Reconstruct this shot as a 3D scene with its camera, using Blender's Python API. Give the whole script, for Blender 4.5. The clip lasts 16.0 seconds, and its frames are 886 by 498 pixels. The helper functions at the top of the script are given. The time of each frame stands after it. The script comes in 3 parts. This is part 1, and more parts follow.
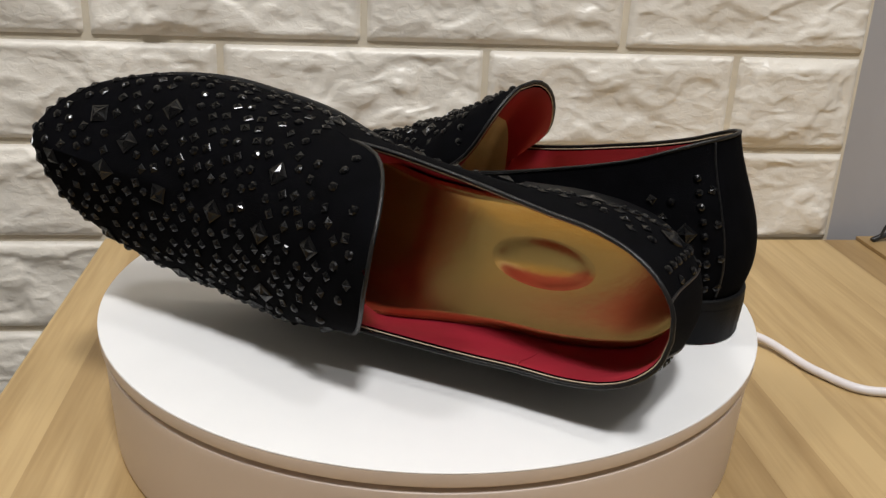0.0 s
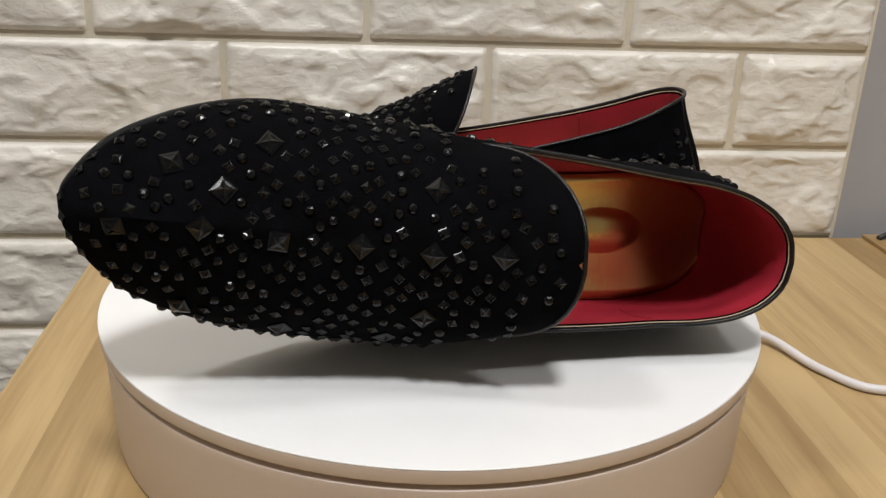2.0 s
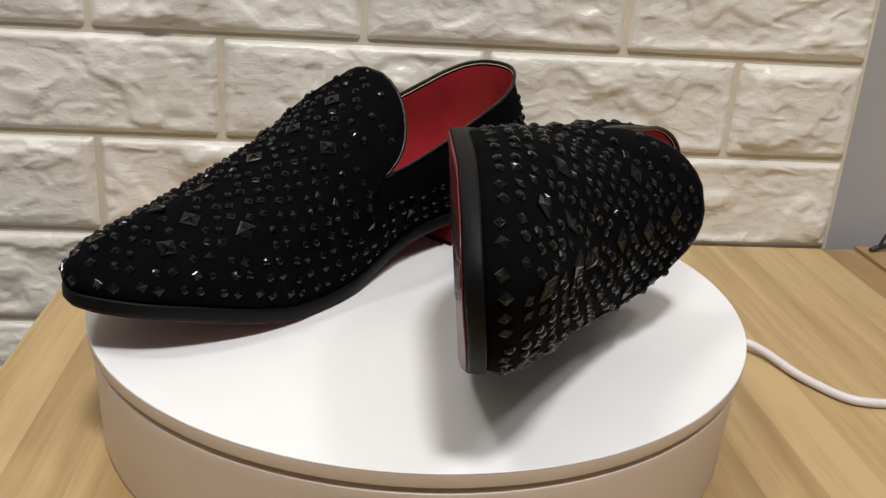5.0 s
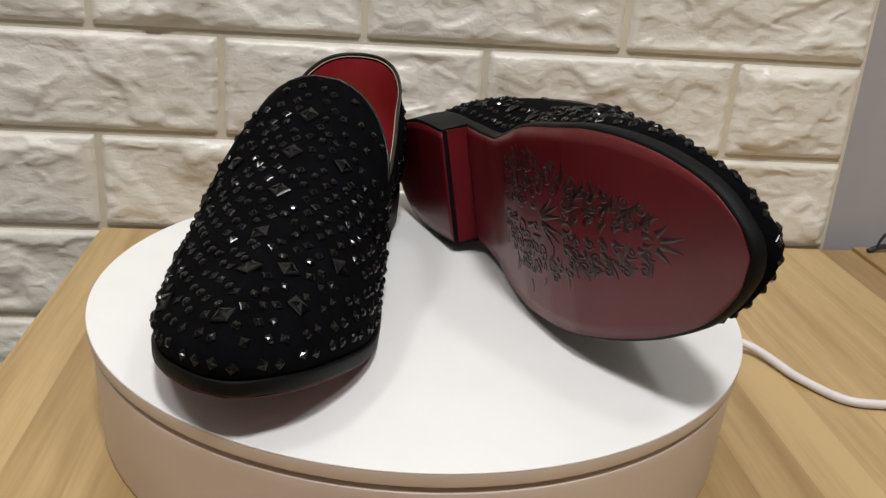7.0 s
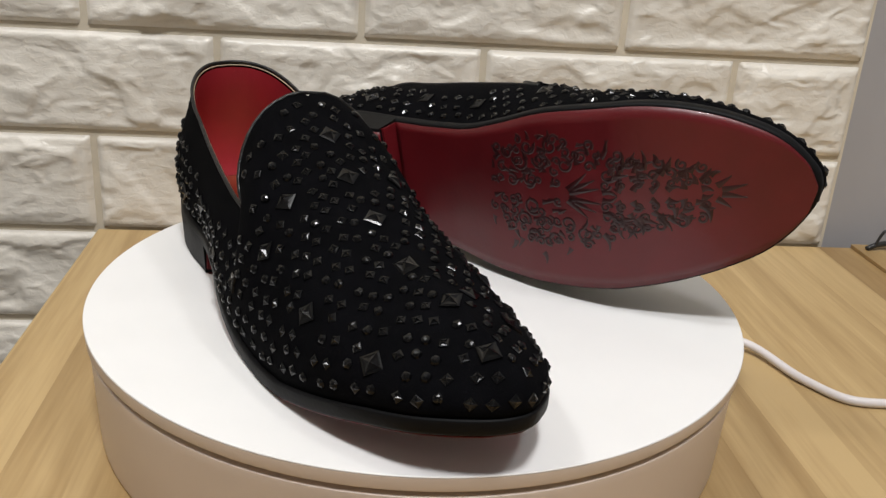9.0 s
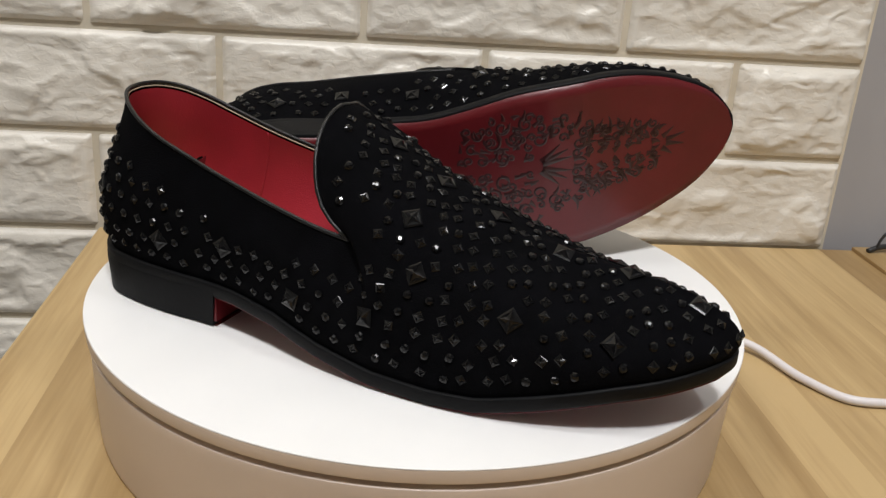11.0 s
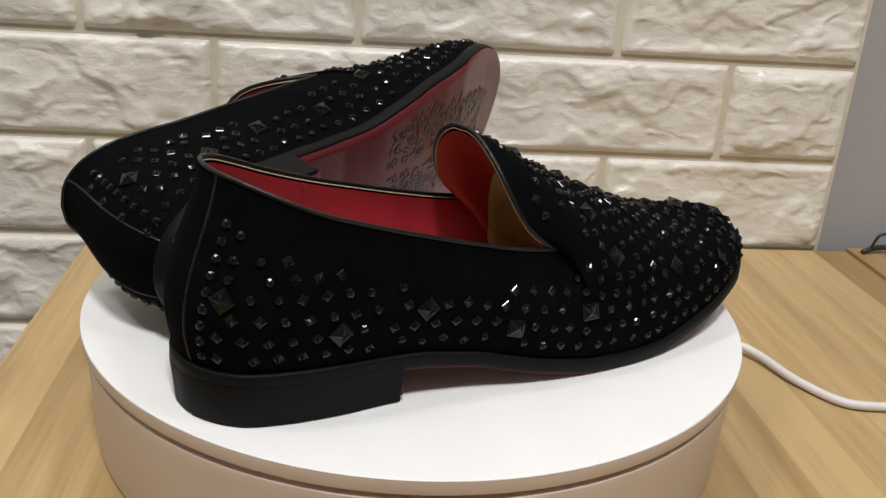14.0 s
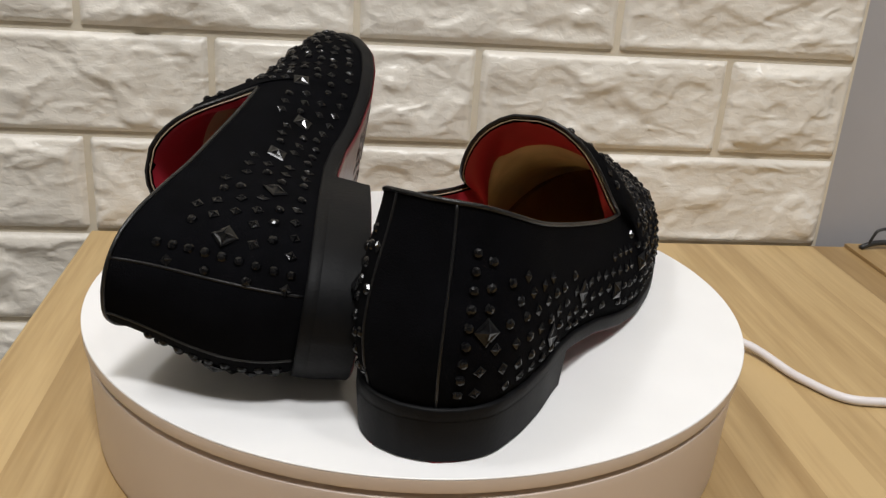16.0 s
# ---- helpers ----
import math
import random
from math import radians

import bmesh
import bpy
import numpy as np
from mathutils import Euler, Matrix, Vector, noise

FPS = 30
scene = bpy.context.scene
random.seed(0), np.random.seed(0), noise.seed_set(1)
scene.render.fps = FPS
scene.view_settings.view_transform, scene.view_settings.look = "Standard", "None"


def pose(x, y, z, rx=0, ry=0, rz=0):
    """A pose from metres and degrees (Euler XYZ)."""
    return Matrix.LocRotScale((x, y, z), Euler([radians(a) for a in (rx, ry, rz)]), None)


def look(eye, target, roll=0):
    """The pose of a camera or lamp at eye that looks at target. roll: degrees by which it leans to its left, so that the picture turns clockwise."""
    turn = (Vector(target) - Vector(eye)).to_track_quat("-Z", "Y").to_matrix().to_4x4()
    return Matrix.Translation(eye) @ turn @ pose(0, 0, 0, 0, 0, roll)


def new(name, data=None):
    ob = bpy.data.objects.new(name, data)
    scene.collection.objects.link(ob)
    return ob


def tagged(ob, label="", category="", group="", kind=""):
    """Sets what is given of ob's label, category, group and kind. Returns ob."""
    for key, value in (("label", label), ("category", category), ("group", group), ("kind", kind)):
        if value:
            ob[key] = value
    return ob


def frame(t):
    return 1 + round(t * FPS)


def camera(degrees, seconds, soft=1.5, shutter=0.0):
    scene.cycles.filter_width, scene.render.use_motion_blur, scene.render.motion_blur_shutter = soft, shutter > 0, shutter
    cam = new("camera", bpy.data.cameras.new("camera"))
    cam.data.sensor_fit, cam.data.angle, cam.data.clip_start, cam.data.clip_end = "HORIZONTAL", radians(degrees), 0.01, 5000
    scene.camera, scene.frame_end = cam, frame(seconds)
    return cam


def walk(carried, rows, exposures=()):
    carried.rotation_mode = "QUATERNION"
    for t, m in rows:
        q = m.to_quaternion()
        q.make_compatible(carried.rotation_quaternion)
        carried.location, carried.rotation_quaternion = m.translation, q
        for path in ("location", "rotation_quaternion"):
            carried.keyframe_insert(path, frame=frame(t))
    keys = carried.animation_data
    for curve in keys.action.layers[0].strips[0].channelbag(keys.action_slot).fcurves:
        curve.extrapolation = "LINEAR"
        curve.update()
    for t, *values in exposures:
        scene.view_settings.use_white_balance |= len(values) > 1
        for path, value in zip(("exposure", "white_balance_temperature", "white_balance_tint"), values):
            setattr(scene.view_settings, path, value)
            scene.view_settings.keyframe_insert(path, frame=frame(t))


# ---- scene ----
# ---- camera ----
cam = camera(51.35, 16.0, soft=1.4)
walk(cam, [
    (0, look((-0.04538, -0.42919, 0.24843), (0.00519, -0.00305, 0.08276), 2.479)),
    (0.5, look((-0.04491, -0.42911, 0.24786), (0.00427, -0.00269, 0.08248), 2.472)),
    (1, look((-0.04444, -0.42911, 0.24752), (0.00369, -0.00255, 0.08218), 2.421)),
    (1.5, look((-0.04369, -0.42878, 0.24705), (0.00382, -0.00222, 0.08154), 2.347)),
    (2, look((-0.04261, -0.42805, 0.24623), (0.00462, -0.00154, 0.08053), 2.326)),
    (2.5, look((-0.04151, -0.42788, 0.24588), (0.00569, -0.00137, 0.08015), 2.462)),
    (3, look((-0.04061, -0.42842, 0.24641), (0.00683, -0.00188, 0.08082), 2.765)),
    (3.5, look((-0.03995, -0.42884, 0.24701), (0.00773, -0.00231, 0.08148), 3.103)),
    (4, look((-0.03912, -0.42889, 0.24712), (0.00845, -0.00239, 0.08149), 3.397)),
    (6.5, look((-0.03782, -0.43015, 0.25052), (0.01042, -0.00397, 0.08424), 3.906)),
    (7, look((-0.03786, -0.43065, 0.25075), (0.01016, -0.00485, 0.08345), 4.011)),
    (7.5, look((-0.03733, -0.43044, 0.25094), (0.00998, -0.00486, 0.08288), 4.141)),
    (8, look((-0.03737, -0.43022, 0.25094), (0.00974, -0.00475, 0.08254), 4.197)),
    (8.5, look((-0.03814, -0.42903, 0.25155), (0.01002, -0.00379, 0.08287), 4.067)),
    (9, look((-0.03901, -0.42755, 0.25144), (0.01078, -0.00239, 0.08304), 3.817)),
    (11.5, look((-0.03857, -0.42977, 0.24610), (0.01052, -0.00316, 0.08120), 4.086)),
    (12, look((-0.03941, -0.42883, 0.24766), (0.00988, -0.00243, 0.08225), 4.058)),
    (12.5, look((-0.03974, -0.42836, 0.24906), (0.01004, -0.00207, 0.08352), 3.972)),
    (13, look((-0.03968, -0.42794, 0.24984), (0.01089, -0.00179, 0.08418), 3.897)),
    (13.5, look((-0.04014, -0.42758, 0.25037), (0.01158, -0.00170, 0.08439), 3.904)),
    (14, look((-0.04131, -0.42707, 0.25093), (0.01168, -0.00149, 0.08456), 3.974)),
    (14.5, look((-0.04235, -0.42625, 0.25126), (0.01167, -0.00098, 0.08444), 4.038)),
    (15, look((-0.04300, -0.42577, 0.25137), (0.01162, -0.00075, 0.08410), 4.057)),
    (15.5, look((-0.04374, -0.42578, 0.25132), (0.01131, -0.00096, 0.08369), 4.012)),
    (16, look((-0.04445, -0.42568, 0.25086), (0.01121, -0.00107, 0.08290), 3.902)),
], exposures=[(0, 0.0), (5.0, 0.0), (6.5, -0.08), (8.3, -0.08), (9.2, 0.0), (16, 0.0)])

# ---- light ----
world = bpy.data.worlds.new("room_air")
scene.world = world
world.use_nodes = True
world.node_tree.nodes["Background"].inputs[0].default_value = (1.0, 0.97, 0.93, 1)
world.node_tree.nodes["Background"].inputs[1].default_value = 0.05


def ceiling_lamp(x, y, z, size, power, colour, aim):
    """A square ceiling lamp: its light."""
    data = bpy.data.lights.new("ceiling_lamp_light", "AREA")
    data.shape, data.size, data.energy, data.color = "DISK", size, power, colour
    ob = new("ceiling_lamp_light", data)
    ob.matrix_world = look((x, y, z), aim)
    return ob


ceiling_lamp(0.02, -0.92, 1.93, 0.26, 29.5, (0.985, 0.99, 1.0), (0, 0, 0.06))
ceiling_lamp(0.75, -0.55, 1.93, 0.22, 6.0, (0.985, 0.99, 1.0), (0, 0, 0.06))
ceiling_lamp(-0.9, -0.2, 1.93, 0.30, 8.5, (0.985, 0.99, 1.0), (0, 0, 0.06))


# ---- materials ----
def material(name, colour, rough=0.5, metal=0.0, spec=0.5, vary=0.0, scale=60.0, bump=0.0, bump_scale=200.0,
             sheen=0.0, coat=0.0, colour2=None, detail=4.0):
    """A surface with two scales of colour variation, roughness variation and fine relief."""
    m = bpy.data.materials.new(name)
    m.use_nodes = True
    nt = m.node_tree
    b = nt.nodes["Principled BSDF"]
    b.inputs["Metallic"].default_value = metal
    b.inputs["Roughness"].default_value = rough
    b.inputs["Specular IOR Level"].default_value = spec
    b.inputs["Sheen Weight"].default_value = sheen
    b.inputs["Coat Weight"].default_value = coat
    co = nt.nodes.new("ShaderNodeTexCoord")
    if vary > 0 or colour2:
        n1 = nt.nodes.new("ShaderNodeTexNoise")
        n1.inputs["Scale"].default_value = scale
        n1.inputs["Detail"].default_value = detail
        nt.links.new(co.outputs["Object"], n1.inputs["Vector"])
        ramp = nt.nodes.new("ShaderNodeValToRGB")
        c2 = colour2 or tuple(c * (1 - vary) for c in colour)
        ramp.color_ramp.elements[0].color = (*c2, 1)
        ramp.color_ramp.elements[1].color = (*colour, 1)
        ramp.color_ramp.elements[0].position = 0.35
        ramp.color_ramp.elements[1].position = 0.65
        nt.links.new(n1.outputs["Fac"], ramp.inputs["Fac"])
        nt.links.new(ramp.outputs["Color"], b.inputs["Base Color"])
        mr = nt.nodes.new("ShaderNodeMapRange")
        mr.inputs["To Min"].default_value = max(0.02, rough * 0.85)
        mr.inputs["To Max"].default_value = min(1.0, rough * 1.15)
        nt.links.new(n1.outputs["Fac"], mr.inputs["Value"])
        nt.links.new(mr.outputs["Result"], b.inputs["Roughness"])
    else:
        b.inputs["Base Color"].default_value = (*colour, 1)
    if bump > 0:
        n2 = nt.nodes.new("ShaderNodeTexNoise")
        n2.inputs["Scale"].default_value = bump_scale
        n2.inputs["Detail"].default_value = 6
        nt.links.new(co.outputs["Object"], n2.inputs["Vector"])
        bp = nt.nodes.new("ShaderNodeBump")
        bp.inputs["Strength"].default_value = bump
        bp.inputs["Distance"].default_value = 0.002
        nt.links.new(n2.outputs["Fac"], bp.inputs["Height"])
        nt.links.new(bp.outputs["Normal"], b.inputs["Normal"])
    return m


def wood_material(name, width):
    """Pale laminated wood: strips along y with their own tone, streaked grain and fine pores."""
    m = bpy.data.materials.new(name)
    m.use_nodes = True
    nt = m.node_tree
    L = nt.links.new
    b = nt.nodes["Principled BSDF"]
    b.inputs["Roughness"].default_value = 0.42
    co = nt.nodes.new("ShaderNodeTexCoord")
    sep = nt.nodes.new("ShaderNodeSeparateXYZ")
    L(co.outputs["Object"], sep.inputs[0])

    def math_node(op, a, c):
        n = nt.nodes.new("ShaderNodeMath")
        n.operation = op
        for i, v in enumerate((a, c)):
            if v is None:
                continue
            if isinstance(v, (int, float)):
                n.inputs[i].default_value = v
            else:
                L(v, n.inputs[i])
        return n.outputs[0]

    strip = math_node("FLOOR", math_node("DIVIDE", sep.outputs["X"], width), None)
    wn = nt.nodes.new("ShaderNodeTexWhiteNoise")
    wn.noise_dimensions = "1D"
    L(strip, wn.inputs["W"])
    # grain coordinates: stretched along y, shifted strip by strip
    com = nt.nodes.new("ShaderNodeCombineXYZ")
    L(sep.outputs["X"], com.inputs["X"])
    L(math_node("MULTIPLY", sep.outputs["Y"], 0.05), com.inputs["Y"])
    L(math_node("MULTIPLY", wn.outputs["Value"], 7.0), com.inputs["Z"])
    g1 = nt.nodes.new("ShaderNodeTexNoise")
    g1.inputs["Scale"].default_value, g1.inputs["Detail"].default_value = 46, 5
    g1.inputs["Distortion"].default_value = 0.25
    L(com.outputs[0], g1.inputs["Vector"])
    g2 = nt.nodes.new("ShaderNodeTexNoise")
    g2.inputs["Scale"].default_value, g2.inputs["Detail"].default_value = 420, 3
    L(com.outputs[0], g2.inputs["Vector"])
    ramp = nt.nodes.new("ShaderNodeValToRGB")
    e = ramp.color_ramp.elements
    e[0].position, e[0].color = 0.34, (0.250, 0.150, 0.058, 1)
    e[1].position, e[1].color = 0.66, (0.500, 0.352, 0.170, 1)
    mid = ramp.color_ramp.elements.new(0.52)
    mid.color = (0.385, 0.257, 0.115, 1)
    a = math_node("ADD", math_node("MULTIPLY", g1.outputs["Fac"], 0.72), math_node("MULTIPLY", g2.outputs["Fac"], 0.16))
    a = math_node("ADD", a, math_node("MULTIPLY", wn.outputs["Value"], 0.20))
    L(a, ramp.inputs["Fac"])
    L(ramp.outputs["Color"], b.inputs["Base Color"])
    bp = nt.nodes.new("ShaderNodeBump")
    bp.inputs["Strength"].default_value, bp.inputs["Distance"].default_value = 0.15, 0.0006
    L(g2.outputs["Fac"], bp.inputs["Height"])
    L(bp.outputs["Normal"], b.inputs["Normal"])
    return m


VELVET = material("black_velvet", (0.0027, 0.0027, 0.0035), 1.0, spec=0.04, vary=0.4, scale=90, bump=0.25, bump_scale=1500)
GEM = material("black_crystal", (0.0025, 0.0025, 0.003), 0.13, spec=0.27)
LEATHER = material("black_leather", (0.0035, 0.0035, 0.004), 0.34, spec=0.4, vary=0.3, scale=300, bump=0.2, bump_scale=900)
RUBBER = material("black_rubber", (0.0035, 0.0036, 0.0042), 0.55, spec=0.13, vary=0.3, scale=60, bump=0.1, bump_scale=700)
RED_LINING = material("red_lining", (0.37, 0.013, 0.030), 0.6, vary=0.18, scale=40, bump=0.15, bump_scale=1200)
BEIGE_LINING = material("beige_lining", (0.52, 0.41, 0.28), 0.7, vary=0.2, scale=60, bump=0.1, bump_scale=900)
GOLD = material("gold_insole", (0.66, 0.48, 0.19), 0.24, metal=1.0, vary=0.12, scale=30, bump=0.035, bump_scale=350)
RED_SOLE = material("red_sole", (0.118, 0.0065, 0.010), 0.36, spec=0.42, vary=0.18, scale=35, bump=0.06, bump_scale=300, coat=0.10)
RED_ENGRAVED = material("engraved_red", (0.030, 0.004, 0.005), 0.34, vary=0.3, scale=200)
CREAM_EDGE = material("cream_edge", (0.50, 0.39, 0.27), 0.7, vary=0.2, scale=400)
PLATE_WHITE = material("white_plate", (0.82, 0.81, 0.80), 0.45, vary=0.03, scale=20)
# cream, with the sides' shade and warm reflection mixed into the colour
BASE_SHELL = material("cream_shaded_plastic", (0.66, 0.56, 0.49), 0.42, vary=0.04, scale=15, bump=0.03, bump_scale=900)
# near-black, standing in for the shade inside the turntable's gap
GAP_SHADE = material("gap_shade", (0.010, 0.008, 0.007), 0.8, vary=0.2, scale=80)
CABLE = material("white_cable", (0.70, 0.66, 0.66), 0.4, vary=0.05, scale=60)
BRICK = material("white_foam_brick", (0.745, 0.70, 0.625), 0.34, vary=0.05, scale=14, colour2=(0.70, 0.657, 0.585))


def chip_brick(m):
    """Adds wandering creases and chipped edges to the brick paint."""
    nt = m.node_tree
    b = nt.nodes["Principled BSDF"]
    co = nt.nodes.new("ShaderNodeTexCoord")
    mp = nt.nodes.new("ShaderNodeMapping")
    mp.inputs["Scale"].default_value = (1.0, 1.0, 1.7)
    nt.links.new(co.outputs["Object"], mp.inputs["Vector"])
    last = None
    for kind, scale, strength, dist in (("RIDGED_MULTIFRACTAL", 13.0, 1.0, 0.0056), ("RIDGED_MULTIFRACTAL", 42.0, 0.8, 0.0030), ("FBM", 150.0, 0.55, 0.0012)):
        n = nt.nodes.new("ShaderNodeTexNoise")
        n.noise_type = kind
        n.normalize = True
        n.inputs["Scale"].default_value, n.inputs["Detail"].default_value, n.inputs["Distortion"].default_value = scale, 4, 0.7
        nt.links.new(mp.outputs[0], n.inputs["Vector"])
        bp = nt.nodes.new("ShaderNodeBump")
        bp.inputs["Strength"].default_value, bp.inputs["Distance"].default_value = strength, dist
        nt.links.new(n.outputs["Fac"], bp.inputs["Height"])
        if last:
            nt.links.new(last.outputs["Normal"], bp.inputs["Normal"])
        last = bp
    nt.links.new(last.outputs["Normal"], b.inputs["Normal"])


chip_brick(BRICK)
MORTAR = material("cream_mortar", (0.66, 0.59, 0.47), 0.5, vary=0.1, scale=40, bump=0.1, bump_scale=200)
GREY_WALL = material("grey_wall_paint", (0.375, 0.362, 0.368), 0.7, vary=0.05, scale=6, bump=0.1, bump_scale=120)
PLAIN_WALL = material("white_wall_paint", (0.74, 0.72, 0.68), 0.8, vary=0.05, scale=5, bump=0.05, bump_scale=120)
FLOOR_TILE = material("grey_floor", (0.32, 0.30, 0.28), 0.5, vary=0.2, scale=8)
WIRE = material("black_wire", (0.02, 0.02, 0.02), 0.4, vary=0.2, scale=90)
WOOD = wood_material("pale_wood", 0.031)


# ---- mesh helpers ----
def mesh_object(name, verts, faces, mat, parent=None, label="", smooth=True, weld=0.0):
    """One mesh object from computed vertices and faces."""
    me = bpy.data.meshes.new(name)
    me.from_pydata([tuple(map(float, v)) for v in verts], [], faces)
    bm = bmesh.new()
    bm.from_mesh(me)
    if weld:
        bmesh.ops.remove_doubles(bm, verts=bm.verts, dist=weld)
    bmesh.ops.recalc_face_normals(bm, faces=bm.faces)
    bm.to_mesh(me)
    bm.free()
    me.materials.append(mat)
    if smooth:
        me.polygons.foreach_set("use_smooth", [True] * len(me.polygons))
    ob = new(name, me)
    if parent:
        ob.parent = parent
    if label:
        ob["label"] = label
    return ob


def box(name, x0, x1, y0, y1, z0, z1, mat, parent=None, label="", bevel=0.0):
    bm = bmesh.new()
    bmesh.ops.create_cube(bm, size=1)
    for v in bm.verts:
        v.co = ((x0 + x1) / 2 + v.co.x * (x1 - x0), (y0 + y1) / 2 + v.co.y * (y1 - y0), (z0 + z1) / 2 + v.co.z * (z1 - z0))
    if bevel:
        bmesh.ops.bevel(bm, geom=bm.edges[:], offset=bevel, segments=3, profile=0.6, affect="EDGES")
    me = bpy.data.meshes.new(name)
    bm.to_mesh(me)
    bm.free()
    me.materials.append(mat)
    ob = new(name, me)
    if parent:
        ob.parent = parent
    if label:
        ob["label"] = label
    return ob


def hermite(pts, n):
    """n points evenly spaced along a smooth curve through pts."""
    p = np.asarray(pts, float)
    d = np.concatenate([[0], np.cumsum(np.linalg.norm(np.diff(p, axis=0), axis=1))])
    m = np.gradient(p, d, axis=0, edge_order=1)
    s = np.linspace(0, d[-1], n * 6)
    k = np.clip(np.searchsorted(d, s, side="right") - 1, 0, len(d) - 2)
    hh = (d[k + 1] - d[k])[:, None]
    t = ((s - d[k])[:, None]) / hh
    q = ((2 * t**3 - 3 * t**2 + 1) * p[k] + (t**3 - 2 * t**2 + t) * hh * m[k]
         + (-2 * t**3 + 3 * t**2) * p[k + 1] + (t**3 - t**2) * hh * m[k + 1])
    dd = np.concatenate([[0], np.cumsum(np.linalg.norm(np.diff(q, axis=0), axis=1))])
    e = np.linspace(0, dd[-1], n)
    return np.stack([np.interp(e, dd, q[:, i]) for i in range(q.shape[1])], 1)


def tube(name, pts, r, mat, parent=None, label="", sides=8, closed=False):
    """A round cord of radius r along pts."""
    p = np.asarray(pts, float)
    n = len(p)
    verts, faces = [], []
    tang = np.roll(p, -1, 0) - np.roll(p, 1, 0) if closed else np.gradient(p, axis=0)
    up = Vector((0.13, 0.27, 0.95)).normalized()
    for i in range(n):
        t = Vector(tang[i]).normalized()
        a = t.cross(up)
        if a.length < 0.05:
            a = t.cross(Vector((1, 0, 0)))
        a.normalize()
        b = t.cross(a).normalized()
        for k in range(sides):
            w = 2 * math.pi * k / sides
            verts.append(Vector(p[i]) + a * (r * math.cos(w)) + b * (r * math.sin(w)))
    for i in range(n if closed else n - 1):
        j = (i + 1) % n
        for k in range(sides):
            l = (k + 1) % sides
            faces.append((i * sides + k, i * sides + l, j * sides + l, j * sides + k))
    if not closed:
        faces.append(tuple(range(sides)))
        faces.append(tuple((n - 1) * sides + k for k in range(sides)))
    return mesh_object(name, verts, faces, mat, parent, label)


def lathe(name, profile, mat, parent=None, label="", seg=160):
    """A turned body: profile of (radius, z) from the inside of the bottom to the inside of the top."""
    verts, faces = [], []
    n = len(profile)
    for i in range(seg):
        a = 2 * math.pi * i / seg
        for r, z in profile:
            verts.append((r * math.cos(a), r * math.sin(a), z))
    for i in range(seg):
        j = (i + 1) % seg
        for k in range(n - 1):
            faces.append((i * n + k, j * n + k, j * n + k + 1, i * n + k + 1))
    return mesh_object(name, verts, faces, mat, parent, label, weld=1e-6)


def smooth_by_angle(ob, degrees=35):
    me = ob.data
    bm = bmesh.new()
    bm.from_mesh(me)
    for e in bm.edges:
        if len(e.link_faces) == 2 and e.calc_face_angle() > radians(degrees):
            e.smooth = False
    bm.to_mesh(me)
    bm.free()


# ---- the room ----
WALL_Y = 0.2365
WALL_END = 0.3498
TOP = 0.0599          # height of the turntable's plate over the table
BW, BH = 0.1904, 0.0745
GRID_X, GRID_Z = -0.2199, 0.1453

floor = tagged(box("floor", -2.2, 2.2, -3.0, 0.6, -0.80, -0.75, FLOOR_TILE), "grey floor under the table", "floor", kind="structure")
ceiling = tagged(box("ceiling", -2.2, 2.2, -3.0, 0.6, 2.0, 2.05, PLAIN_WALL), "plain white ceiling", "ceiling", kind="structure")
wall_south = tagged(box("wall_south", -2.2, 2.2, -3.1, -3.0, -0.75, 2.0, PLAIN_WALL), "plain white wall", "wall", kind="structure")
wall_west = tagged(box("wall_west", -2.3, -2.2, -3.1, 0.6, -0.75, 2.0, PLAIN_WALL), "plain white wall", "wall", kind="structure")
wall_east = tagged(box("wall_east", 2.2, 2.3, -3.1, 0.6, -0.75, 2.0, PLAIN_WALL), "plain white wall", "wall", kind="structure")
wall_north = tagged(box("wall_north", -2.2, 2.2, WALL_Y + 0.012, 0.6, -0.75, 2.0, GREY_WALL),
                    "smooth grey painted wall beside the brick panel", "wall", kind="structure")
brick_wall = tagged(box("wall_brick_panel", -2.0, WALL_END, WALL_Y + 0.0045, WALL_Y + 0.0119, -0.749, 1.999, MORTAR),
                    "cream joint face of the white embossed brick wall panel", "brick wall", kind="structure")


